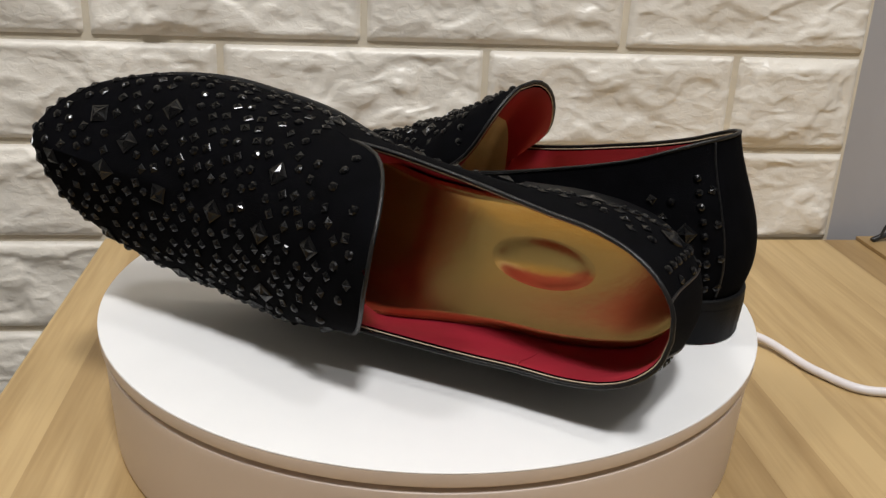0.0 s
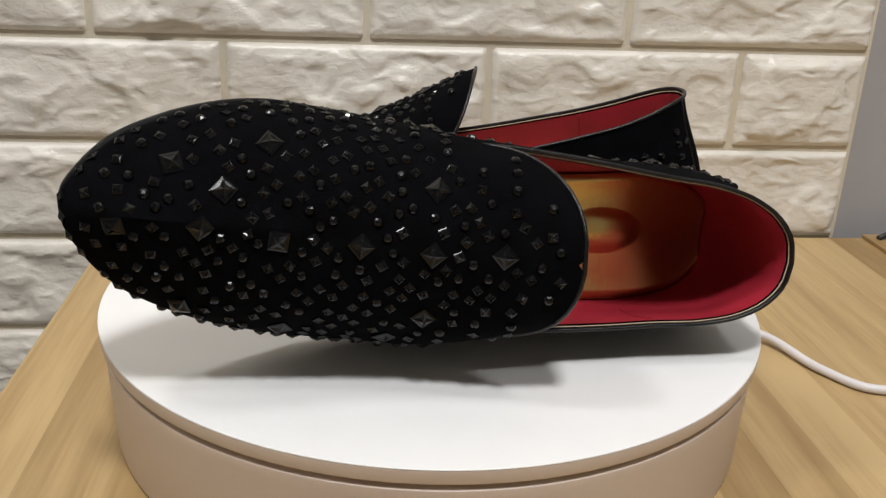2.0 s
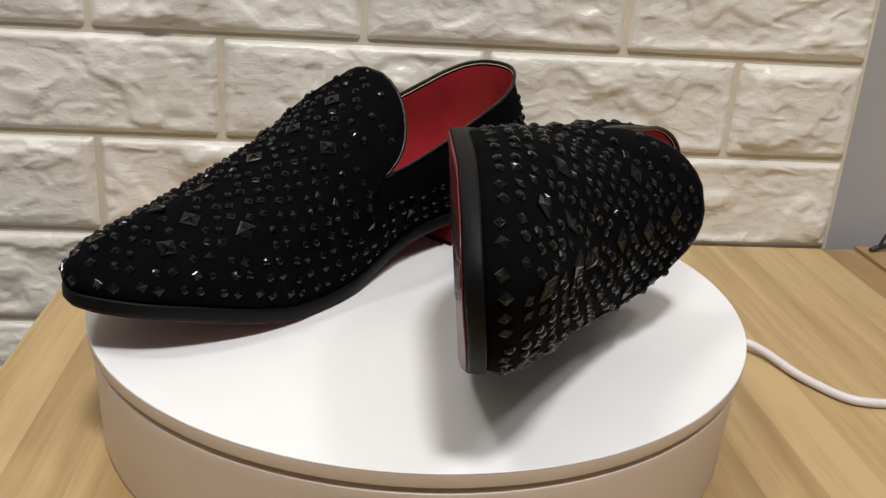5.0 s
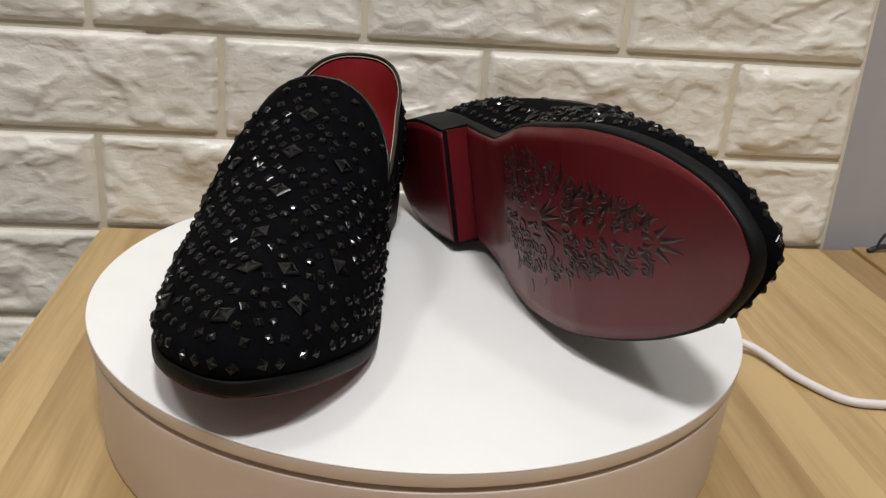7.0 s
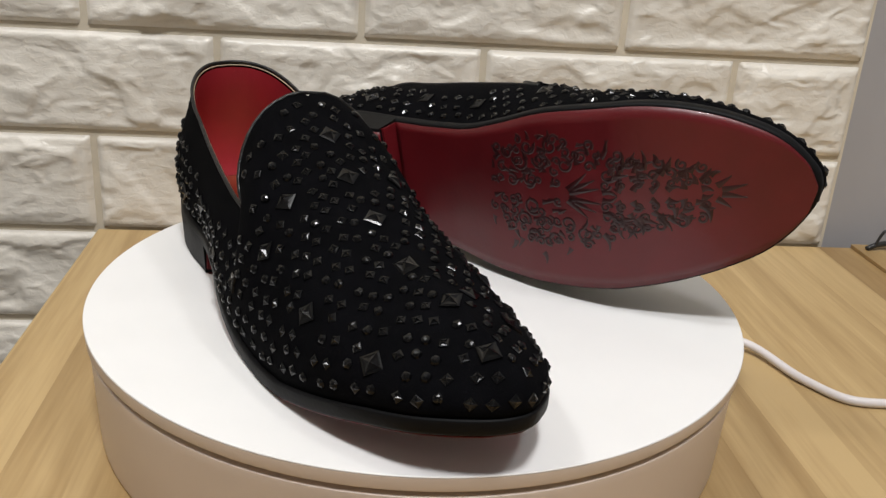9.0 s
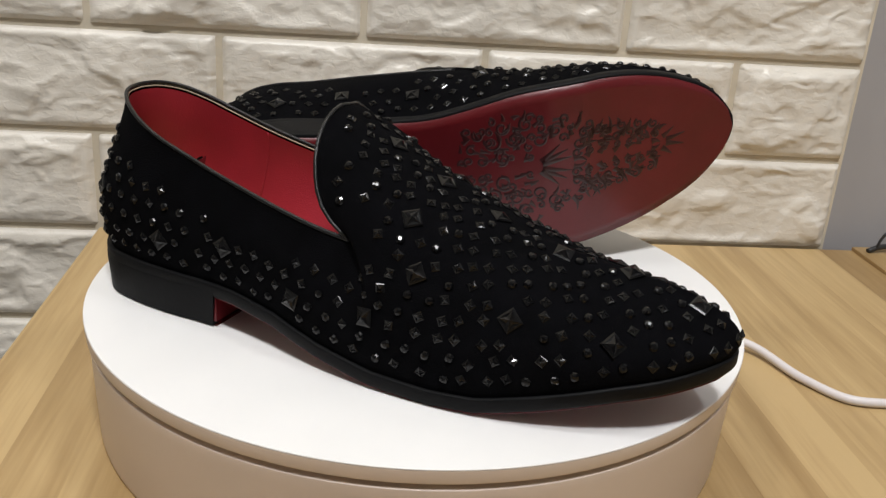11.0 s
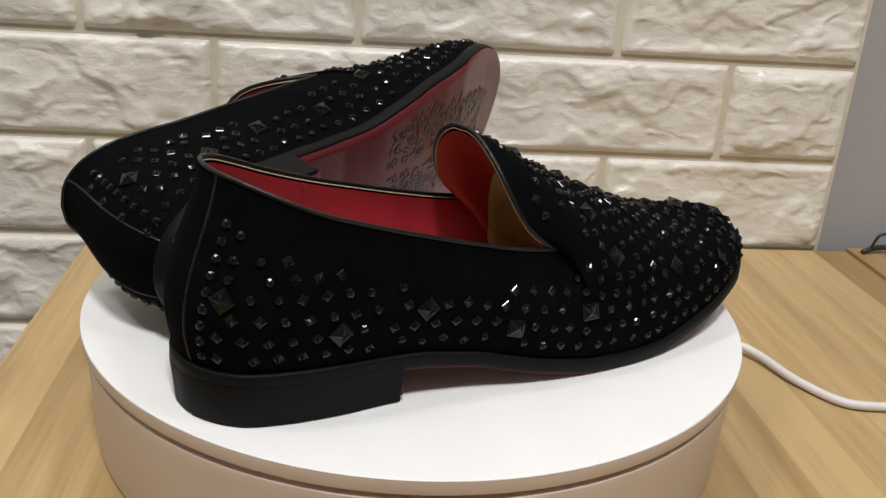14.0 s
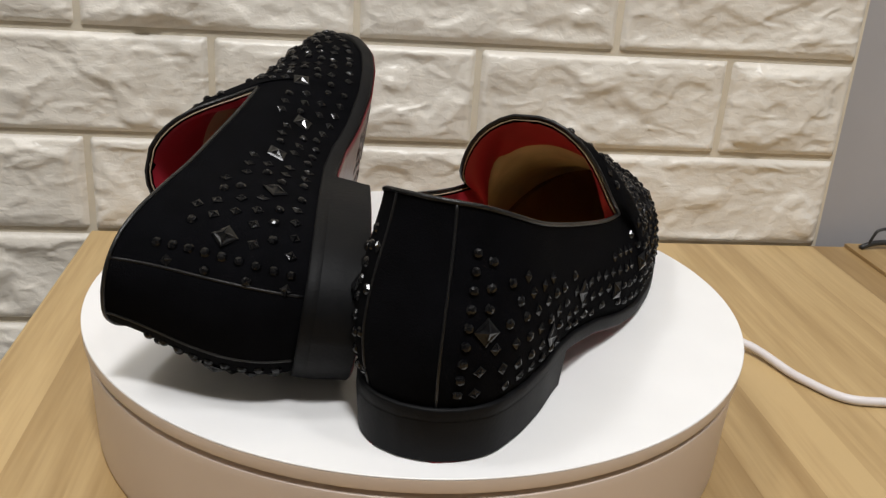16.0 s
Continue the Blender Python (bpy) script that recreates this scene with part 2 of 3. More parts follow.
def build_brick(x0, x1, z0, z1, seed):
    """One embossed brick: rounded margins, a rough split face with ridges, on the panel."""
    w, hgt = x1 - x0, z1 - z0
    nx, nz = max(10, int(w / 0.0021)), int(hgt / 0.0021)
    verts, faces = [], []
    off = Vector((seed * 3.17, seed * 1.31, seed * 0.71))
    for j in range(nz + 1):
        for i in range(nx + 1):
            a, b = i / nx, j / nz
            x, z = x0 + a * w, z0 + b * hgt
            d = min(a * w, (1 - a) * w, b * hgt, (1 - b) * hgt)
            v = Vector((x, z, 0))
            d2 = d + 0.0045 * noise.noise(v * 55 + off)
            lift = 0.0046 * math.sin(min(1.0, d / 0.0040) * math.pi / 2)
            inner = min(1.0, max(0.0, (d2 - 0.0055) / 0.0045))
            bend = Vector((noise.noise(v * 30 + off), noise.noise(v * 30 - off), 0))
            g = 2.3 * noise.noise(Vector((x * 11, z * 20, 0)) + off + bend * 0.6) + 0.75 * noise.noise(Vector((x * 38, z * 56, 4)) + off)
            # split-stone ledges: flat lifts with short steep breaks between them
            f = g - math.floor(g)
            ledge = math.floor(g) + (0 if f < 0.72 else ((f - 0.72) / 0.28)**2 * (3 - 2 * (f - 0.72) / 0.28))
            fine = noise.noise(Vector((x * 160, z * 190, 9)) + off)
            relief = 0.0017 * ledge + 0.0006 * g + 0.00035 * fine
            y = min(-0.0024 * min(1.0, d / 0.0030), -lift - inner * (0.0010 + relief))
            verts.append((x, WALL_Y + 0.0048 + y, z))
    n = nx + 1
    for j in range(nz):
        for i in range(nx):
            faces.append((j * n + i, j * n + i + 1, (j + 1) * n + i + 1, (j + 1) * n + i))
    return mesh_object("brick", verts, faces, BRICK, brick_wall)


GAP = 0.0044
seed = 0
for row in range(-5, 3):
    z0 = GRID_Z + row * BH
    shift = 0.0 if row % 2 == 0 else BW / 2 - 0.006
    for col in range(-4, 4):
        x0 = GRID_X + shift + col * BW
        x1 = min(x0 + BW, WALL_END)
        if x0 > WALL_END - 0.03 or x1 < -0.75:
            continue
        seed += 1
        build_brick(x0 + GAP / 2, x1 - GAP / 2, z0 + GAP / 2, z0 + BH - GAP / 2, seed)

table = tagged(new("table"), "pale laminated wooden table against the brick wall", "table")
box("tabletop", -0.2193, 0.60, -0.70, WALL_Y - 0.0045, -0.028, 0.0, WOOD, table, bevel=0.0015)
for lx in (-0.17, 0.55):
    for ly in (-0.65, 0.18):
        box("leg", lx - 0.025, lx + 0.025, ly - 0.025, ly + 0.025, -0.75, -0.028, WOOD, table, bevel=0.002)
board = tagged(box("wooden_board", 0.3690, 0.598, -0.40, WALL_Y - 0.0048, 0.0, 0.0030, WOOD, bevel=0.0006),
               "thin pale wooden board lying on the table", "board")

wire_stand = tagged(new("wire_stand"), "small black bent-wire stand on the wooden board", "stand")
wire_stand.location = (0.3752, 0.2190, 0.0030)
tube("foot", hermite([(0.0, 0, 0.0012), (0.008, 0.001, 0.0040), (0.020, 0.002, 0.0052), (0.034, 0.001, 0.0040), (0.050, 0, 0.0030)], 24), 0.0022, WIRE, wire_stand)
tube("wire", hermite([(0.0065, 0, 0.0040), (0.0095, 0, 0.0125), (0.0115, 0, 0.0158), (0.0150, 0, 0.0170), (0.030, 0, 0.0172), (0.050, 0, 0.0172)], 30), 0.0012, WIRE, wire_stand)

# ---- turntable ----
turntable = tagged(new("turntable"), "round motorised turntable with white plate and shade-tinted cream plastic base", "turntable")
lathe("base", [(0.0, 0.0), (0.1545, 0.0), (0.1556, 0.0010), (0.1561, 0.0030), (0.1580, 0.0450), (0.1588, 0.0490), (0.1587, 0.0499),
               (0.1580, 0.0504), (0.1500, 0.0505), (0.0, 0.0505)], BASE_SHELL, turntable)
# ring filling the gap, with the gap's shade put into its colour
lathe("gap_ring", [(0.0, 0.0505), (0.1540, 0.0505), (0.1540, 0.0529), (0.0, 0.0529)], GAP_SHADE, turntable, "dark ring for the shade in the gap under the plate")
# the white plate's rim takes the shade-tinted cream too
plate = lathe("plate", [(0.0, 0.0529), (0.1588, 0.0529), (0.1595, 0.0533), (0.1598, 0.0540), (0.1600, 0.0590), (0.0, 0.0590)], BASE_SHELL, turntable)
cover = lathe("plate_cover", [(0.0, 0.0591), (0.1598, 0.0591), (0.1600, 0.0593), (0.1600, TOP - 0.0003), (0.1597, TOP), (0.0, TOP)], PLATE_WHITE, plate, "matt white top sheet")
for o in (plate, cover):
    smooth_by_angle(o, 30)
smooth_by_angle(bpy.data.objects["base"], 40)

cable = tagged(tube("power_cable", hermite([(0.150, 0.041, 0.012), (0.173, 0.051, 0.012), (0.204, 0.0495, 0.006), (0.2239, 0.0106, 0.0030), (0.2401, -0.0107, 0.0028),
                                            (0.2605, -0.0145, 0.0028), (0.30, -0.0135, 0.0028), (0.36, -0.023, 0.0065), (0.45, -0.05, 0.0075)], 90), 0.0026, CABLE, sides=12),
               "white power cable running from the turntable over the table", "cable")


# ---- shoes ----
# half outline of the sole from heel to toe, and the heights along it
LATERAL = [(-0.0004, 0.0000), (0.0014, 0.0104), (0.0061, 0.0194), (0.0157, 0.0287), (0.0318, 0.0339), (0.0519, 0.0363), (0.0800, 0.0366), (0.1050, 0.0403),
           (0.1300, 0.0458), (0.1550, 0.0492), (0.1780, 0.0506), (0.2049, 0.0501), (0.2342, 0.0463), (0.2587, 0.0393), (0.2782, 0.0294), (0.2909, 0.0165),
           (0.2970, 0.0056), (0.2978, 0.0000)]
MEDIAL = [(-0.0004, 0.0000), (0.0014, 0.0100), (0.0061, 0.0181), (0.0157, 0.0253), (0.0318, 0.0301), (0.0519, 0.0316),
          (0.0800, 0.0298), (0.1050, 0.0286), (0.1280, 0.0297), (0.1500, 0.0351), (0.1720, 0.0411), (0.2000, 0.0440),
          (0.2215, 0.0445), (0.2440, 0.0409), (0.2645, 0.0337), (0.2821, 0.0237), (0.2924, 0.0126), (0.2972, 0.0045),
          (0.2978, 0.0000)]
RIM = [(0.0139, 0.0000, 0.0946), (0.0157, 0.0100, 0.0941), (0.0223, 0.0188, 0.0919), (0.0322, 0.0253, 0.0876), (0.0451, 0.0293, 0.0821), (0.0667, 0.0316, 0.0751),
       (0.0893, 0.0342, 0.0690), (0.1128, 0.0363, 0.0631), (0.1335, 0.0376, 0.0587), (0.1487, 0.0378, 0.0564)]
THROAT = [(0.1487, 0.0378, 0.0564), (0.1419, 0.0378, 0.0607), (0.1344, 0.0362, 0.0676), (0.1290, 0.0322, 0.0778), (0.1254, 0.0252, 0.0890), (0.1238, 0.0166, 0.0964),
          (0.1234, 0.0083, 0.1001), (0.1231, 0.0000, 0.1012)]
RIDGE = [(0.1231, 0.0000, 0.1012), (0.1434, 0.0000, 0.0907), (0.1655, 0.0000, 0.0796), (0.1903, 0.0000, 0.0685), (0.2147, 0.0000, 0.0591), (0.2390, 0.0000, 0.0549),
         (0.2589, 0.0000, 0.0519), (0.2725, 0.0000, 0.0498)]
WELT_X = [-0.01, 0.0, 0.05, 0.090, 0.115, 0.140, 0.165, 0.190, 0.210, 0.235, 0.260, 0.285, 0.301]
WELT_Z = [0.0225, 0.0225, 0.0221, 0.021, 0.018, 0.012, 0.0077, 0.0067, 0.0078, 0.0140, 0.0208, 0.0262, 0.0291]
THICK = 0.0062
BREAST = 0.081


def bend(x):
    """Sideways shift of the last towards the medial side: heel and toe turn inward."""
    return np.interp(x, [-0.01, 0.0, 0.08, 0.15, 0.20, 0.25, 0.30], [0.0022, 0.002, 0.002, 0.0031, 0.0045, 0.0068, 0.0097])


def welt(x):
    return np.interp(x, WELT_X, WELT_Z)


N_U, N_V = 90, 26
U_NOTCH, U_TIP = 0.43, 0.60


def side_curves(side):
    """Lower edge, its outward normal, and upper edge of one side of the upper, at N_U stations from heel to toe."""
    lower = hermite(LATERAL if side == "lateral" else MEDIAL, 400)
    rim, throat, ridge = hermite(RIM, 100), hermite(THROAT, 100), hermite(RIDGE, 100)
    s = np.linspace(0, 1, 400)
    k_notch = np.searchsorted(lower[:, 0], 0.150) / 400
    k_tip = np.searchsorted(lower[:, 0], 0.192) / 400
    u = np.linspace(0, 1, N_U)
    sl = np.interp(u, [0, U_NOTCH, U_TIP, 1], [0, k_notch, k_tip, 1])
    B = np.stack([np.interp(sl, s, lower[:, 0]), np.interp(sl, s, lower[:, 1])], 1)
    tan = np.gradient(lower, axis=0)
    nor = np.stack([tan[:, 1], -tan[:, 0]], 1) * -1
    nor /= np.linalg.norm(nor, axis=1)[:, None] + 1e-12
    nrm = np.stack([np.interp(sl, s, nor[:, 0]), np.interp(sl, s, nor[:, 1])], 1)
    nrm[0], nrm[-1] = (-1, 0), (1, 0)
    nrm /= np.linalg.norm(nrm, axis=1)[:, None]
    inset = 0.0022
    B = B - nrm * inset
    B[0, 1] = B[-1, 1] = 0
    T = np.empty((N_U, 3))
    for i, v in enumerate(u):
        fan = U_NOTCH + 0.045
        c, f = (rim, v / U_NOTCH) if v <= U_NOTCH else (throat, max(0, v - fan) / (U_TIP - fan)) if v <= U_TIP else (ridge, (v - U_TIP) / (1 - U_TIP))
        f = min(1, f) * 99
        a = int(min(98, f))
        T[i] = c[a] * (1 - (f - a)) + c[a + 1] * (f - a)
    return u, B, nrm, T


def upper_grid(side, inward=0.0):
    """Points of one side of the upper, stations by heights, y outward positive; moved inward by that much."""
    u, B, nrm, T = side_curves(side)
    G = np.empty((N_U, N_V, 3))
    bulge = np.interp(u, [0, 0.06, 0.15, 0.3, U_NOTCH, U_TIP, 0.85, 1], [0.0112, 0.0107, 0.0072, 0.0065, 0.0070, 0.0086, 0.0086, 0.0090])
    lean = np.radians(np.interp(u, [0, 0.36, U_NOTCH, U_NOTCH + 0.045, U_TIP, 1], [-90, -90, -78, -6, -5, -5]))
    slope = np.interp(T[:, 0], [0.10, 0.122, 0.150, 0.178, 0.202, 0.227, 0.25, 0.30], [0, -0.42, -0.50, -0.40, -0.33, -0.26, -0.22, -0.20])
    spread = np.interp(u, [0, U_TIP, 0.85, 1], [0.453, 0.453, 0.475, 0.615])
    wq = np.clip((u - U_NOTCH) / (U_TIP + 0.03 - U_NOTCH), 0, 1)
    wq = wq * wq * (3 - 2 * wq)
    v = np.linspace(0, 1, N_V)[:, None]
    for i in range(N_U):
        p0 = np.array([*B[i], welt(B[i, 0]) - 0.0006])
        p3 = T[i]
        h = p3[2] - p0[2]
        n3 = np.array([*nrm[i], 0])
        d = p0 - p3
        d[2] = 0
        p1 = p0 + n3 * bulge[i] + np.array([0, 0, h * (0.40 - 0.03 * wq[i])])
        q_quarter = p3 + n3 * 0.0035 * (1 - wq[i]) + np.array([np.cos(lean[i]), 0, np.sin(lean[i])]) * h * np.interp(u[i], [0, U_NOTCH, U_NOTCH + 0.05, U_TIP], [0.32, 0.32, 0.42, 0.42])
        q_ridge = p3 + d * spread[i] + np.array([0, 0, -h * 0.015 + slope[i] * d[0] * spread[i]])
        p2 = q_quarter * (1 - wq[i]) + q_ridge * wq[i]
        G[i] = (1 - v)**3 * p0 + 3 * (1 - v)**2 * v * p1 + 3 * (1 - v) * v**2 * p2 + v**3 * p3
    if inward:
        hub = np.empty_like(G)
        hub[..., 0] = np.clip(G[..., 0], 0.030, 0.265)
        hub[..., 1] = 0
        hub[..., 2] = (welt(hub[..., 0]) + 0.3 * (T[:, 2][:, None] - welt(hub[..., 0])))
        way = hub - G
        way /= np.linalg.norm(way, axis=2)[:, :, None] + 1e-9
        extra = np.interp(u, [0.38, U_NOTCH, 0.52, U_TIP - 0.02], [0, 3.2, 3.2, 0])[:, None] * (1 - np.linspace(0, 1, N_V)[None, :]**8)
        G = G + way * (inward * (1 + extra))[:, :, None]
    return G


def pyramid(size, height):
    """A cut square stone: a low girdle, a bright bevel, hollow main facets split along their middle, and a blunt point."""
    s, b, g = size / 2, size * 0.40, height * 0.30
    v = [(x * s, y * s, 0) for x, y in ((-1, -1), (1, -1), (1, 1), (-1, 1))]
    v += [(x * s, y * s, g) for x, y in ((-1, -1), (1, -1), (1, 1), (-1, 1))]
    v += [(x * b, y * b, g + height * 0.16) for x, y in ((-1, -1), (1, -1), (1, 1), (-1, 1))]
    v += [(x * b * 0.62, y * b * 0.62, g + height * 0.24) for x, y in ((0, -1), (1, 0), (0, 1), (-1, 0))]
    v += [(0, 0, height)]
    f = []
    for k in range(4):
        n = (k + 1) % 4
        f += [(k, n, 4 + n, 4 + k), (4 + k, 4 + n, 8 + n, 8 + k), (8 + k, 8 + n, 12 + k), (8 + k, 12 + k, 16), (12 + k, 8 + n, 16)]
    me = bpy.data.meshes.new("rhinestone")
    me.from_pydata(v, [], f)
    me.materials.append(GEM)
    return me


def button(size, height):
    """A small cut stone with clipped corners: girdle, two rings of facets and a small table."""
    ring = [(1, -0.48), (1, 0.48), (0.48, 1), (-0.48, 1), (-1, 0.48), (-1, -0.48), (-0.48, -1), (0.48, -1)]
    v = [(x * size * r, y * size * r, height * z) for r, z in ((0.50, 0.0), (0.50, 0.30), (0.385, 0.72), (0.17, 1.0)) for x, y in ring]
    f = [(8 * k + i, 8 * k + (i + 1) % 8, 8 * k + 8 + (i + 1) % 8, 8 * k + 8 + i) for k in range(3) for i in range(8)]
    me = bpy.data.meshes.new("rhinestone")
    me.from_pydata(v, [], f + [tuple(range(24, 32))])
    me.materials.append(GEM)
    return me


STONE_SMALL, STONE_TINY, STONE_LARGE = button(0.0038, 0.0017), pyramid(0.0036, 0.0018), pyramid(0.0074, 0.0027)


def stations(xs, inset, z_of):
    """Cross rows (medial to lateral) of a sheet inside the sole's outline, as (x, y medial, y lateral, z)."""
    lat, med = hermite(LATERAL, 400), hermite(MEDIAL, 400)
    rows = []
    for x in xs:
        tip = math.sqrt(min(1.0, max(0.01, (0.2966 - x) / 0.0034)))
        rows.append((x, max(0.0004, tip * (np.interp(x, med[:, 0], med[:, 1]) - inset)), max(0.0004, tip * (np.interp(x, lat[:, 0], lat[:, 1]) - inset)), z_of(x)))
    return rows


def sheet(name, xs, inset, z_of, mat, parent, m, label="", across=14, dish=0.0):
    """A thin closed sheet inside the outline: its upper face follows z_of, thickness half a millimetre."""
    rows = stations(xs, inset, z_of)
    verts, faces = [], []
    n = across + 1
    for layer in (0, -0.0005):
        for x, ym, yl, z in rows:
            for k in range(n):
                a = k / across
                y = ym * (1 - a) - yl * a
                verts.append((x, y * m, z + layer + dish * (2 * a - 1)**4))
    R = len(rows)
    for l in (0, 1):
        o = l * R * n
        for i in range(R - 1):
            for k in range(across):
                faces.append((o + i * n + k, o + i * n + k + 1, o + (i + 1) * n + k + 1, o + (i + 1) * n + k))
    o = R * n
    rim = [k for k in range(n)] + [i * n + n - 1 for i in range(1, R)] + [(R - 1) * n + k for k in range(n - 2, -1, -1)] + [i * n for i in range(R - 2, 0, -1)]
    for a, b in zip(rim, rim[1:] + rim[:1]):
        faces.append((a, b, o + b, o + a))
    return mesh_object(name, verts, faces, mat, parent, label)


def outline_ring(n, inset=0.0):
    """The whole outline, anticlockwise for a right shoe, n points a side."""
    lat, med = hermite(LATERAL, n), hermite(MEDIAL, n)
    pts = np.concatenate([lat * [1, -1], med[::-1][1:-1]])
    t = np.roll(pts, -1, 0) - np.roll(pts, 1, 0)
    nr = np.stack([t[:, 1], -t[:, 0]], 1)
    nr /= np.linalg.norm(nr, axis=1)[:, None]
    return pts - nr * inset


def bottom(x):
    """Underside of the sole in front of and over the heel."""
    return welt(x) - THICK


def ornament(parent, m):
    """Baroque scrolls and leaves worked into the forefoot of the sole, alike on both sides of its axis."""
    rng = random.Random(4)
    strokes = []

    def stroke(pts, w0, w1):
        strokes.append((np.asarray(pts, float), w0, w1))

    def spiral(x, y, r, a0, turns, s, w=0.0011):
        a = np.linspace(0, turns * 2 * math.pi, 18)
        rr = r * (1 - 0.75 * a / a[-1])
        stroke(np.stack([x + rr * np.cos(a0 + s * a), y + rr * np.sin(a0 + s * a)], 1), w, w * 0.6)

    def leaf(x, y, ang, length, bend, w=0.0022):
        s = np.linspace(0, 1, 9)
        an = radians(ang) + bend * s
        dx, dy = np.cumsum(np.cos(an)) * length / 9, np.cumsum(np.sin(an)) * length / 9
        stroke(np.stack([x + dx, y + dy], 1), w, 0.0003)

    for sy in (1, -1):
        # fan at the centre
        for ang, ln in ((8, 0.020), (24, 0.019), (42, 0.017)):
            leaf(0.186, 0.0015 * sy, ang * sy, ln, 0.0, 0.0026)
        # central column towards the toe
        for i in range(7):
            x = 0.206 + i * 0.0085
            leaf(x, 0.0020 * sy, (20 + 25 * (i % 3)) * sy, 0.010 - 0.0005 * i, (1.3 if i % 2 else -1.1) * sy, 0.0024)
            spiral(x + 0.003, 0.0062 * sy, 0.0030 - 0.0002 * i, i * 1.3 * sy, 1.2, sy if i % 2 else -sy)
        for x, y, ang, ln, bd in ((0.215, 0.015, 20, 0.014, 0.8), (0.226, 0.014, 60, 0.010, -1.2), (0.234, 0.012, 15, 0.013, 1.0), (0.246, 0.010, 50, 0.010, -1.0),
                                  (0.256, 0.006, 25, 0.010, 0.9), (0.264, 0.003, 30, 0.010, 0.2), (0.266, 0.001, 8, 0.014, 0.1), (0.206, 0.021, 35, 0.012, 1.2)):
            leaf(x, y * sy, ang * sy, ln, bd * sy)
        # slanting sheaves of parallel leaves beside the column
        for x, y, ang, ln in ((0.209, 0.0085, 30, 0.017), (0.221, 0.0090, 34, 0.016), (0.233, 0.0080, 36, 0.014), (0.244, 0.0065, 38, 0.012), (0.254, 0.0045, 40, 0.010)):
            for k in range(3):
                leaf(x + 0.0036 * k, (y + 0.0022 * k) * sy, (ang + rng.uniform(-26, 34)) * sy, ln * rng.uniform(0.5, 0.8), rng.uniform(-1.5, 1.5) * sy, 0.0022)
            spiral(x + 0.004, (y + 0.0095) * sy, 0.0030, ang * 0.05, 1.2, sy)
        # scrolls round the fan
        for x, y, r, a0, tn, s in ((0.165, 0.008, 0.0055, 1.0, 1.3, 1), (0.152, 0.006, 0.0040, 2.0, 1.2, -1), (0.158, 0.017, 0.0050, 0.4, 1.3, -1), (0.172, 0.019, 0.0055, 3.0, 1.4, 1),
                                   (0.186, 0.017, 0.0050, 1.8, 1.2, -1), (0.196, 0.022, 0.0045, 0.2, 1.3, 1), (0.146, 0.013, 0.0034, 1.0, 1.1, 1), (0.150, 0.022, 0.0036, 2.5, 1.2, 1),
                                   (0.164, 0.026, 0.0045, 0.5, 1.2, -1), (0.178, 0.027, 0.0042, 2.2, 1.2, 1), (0.210, 0.012, 0.0042, 1.2, 1.2, -1), (0.222, 0.019, 0.0036, 3.0, 1.2, 1)):
            spiral(x, y * sy, r, a0 * sy, tn, s * sy)
        # small curls and leaves that fill the rest of the tear-shaped field
        x = 0.139
        while x < 0.262:
            half = np.interp(x, [0.137, 0.150, 0.168, 0.20, 0.235, 0.270], [0.016, 0.030, 0.036, 0.029, 0.017, 0.003])
            y = 0.004 + rng.uniform(0, 0.003)
            while y < half:
                px, py = x + rng.uniform(-0.0015, 0.0015), y
                if px > 0.205 and y < 0.010 or 0.183 < px < 0.206 and y < 0.013:
                    pass
                elif rng.random() < 0.45:
                    spiral(px, py * sy, rng.uniform(0.0022, 0.0032), rng.uniform(0, 6), 1.1, rng.choice((1, -1)), 0.0011)
                else:
                    leaf(px, py * sy, rng.uniform(-30, 120) * sy, rng.uniform(0.0055, 0.0085), rng.uniform(-1.3, 1.3), rng.uniform(0.0014, 0.0024))
                y += 0.0060
            x += 0.0060
    verts, faces = [], []
    for pts, w0, w1 in strokes:
        t = np.gradient(pts, axis=0)
        nr = np.stack([-t[:, 1], t[:, 0]], 1)
        nr /= np.linalg.norm(nr, axis=1)[:, None] + 1e-12
        base = len(verts)
        k = len(pts)
        for i in range(k):
            w = (w0 + (w1 - w0) * i / (k - 1)) * 1.12
            for e, dz in ((-1, 0.0), (-0.5, 0.00045), (0.5, 0.00045), (1, 0.0)):
                q = pts[i] + nr[i] * w * e
                x = 0.2065 + (q[0] - 0.2095) * 0.875
                verts.append((x, q[1] * 0.90 * m, bottom(x) - 0.0006 - dz))
        for i in range(k - 1):
            for j in range(3):
                a = base + i * 4 + j
                faces.append((a, a + 1, a + 5, a + 4))
    return tagged(mesh_object("engraved_ornament", verts, faces, RED_ENGRAVED, parent, "baroque scrolls engraved in the red sole"), kind="stuff")


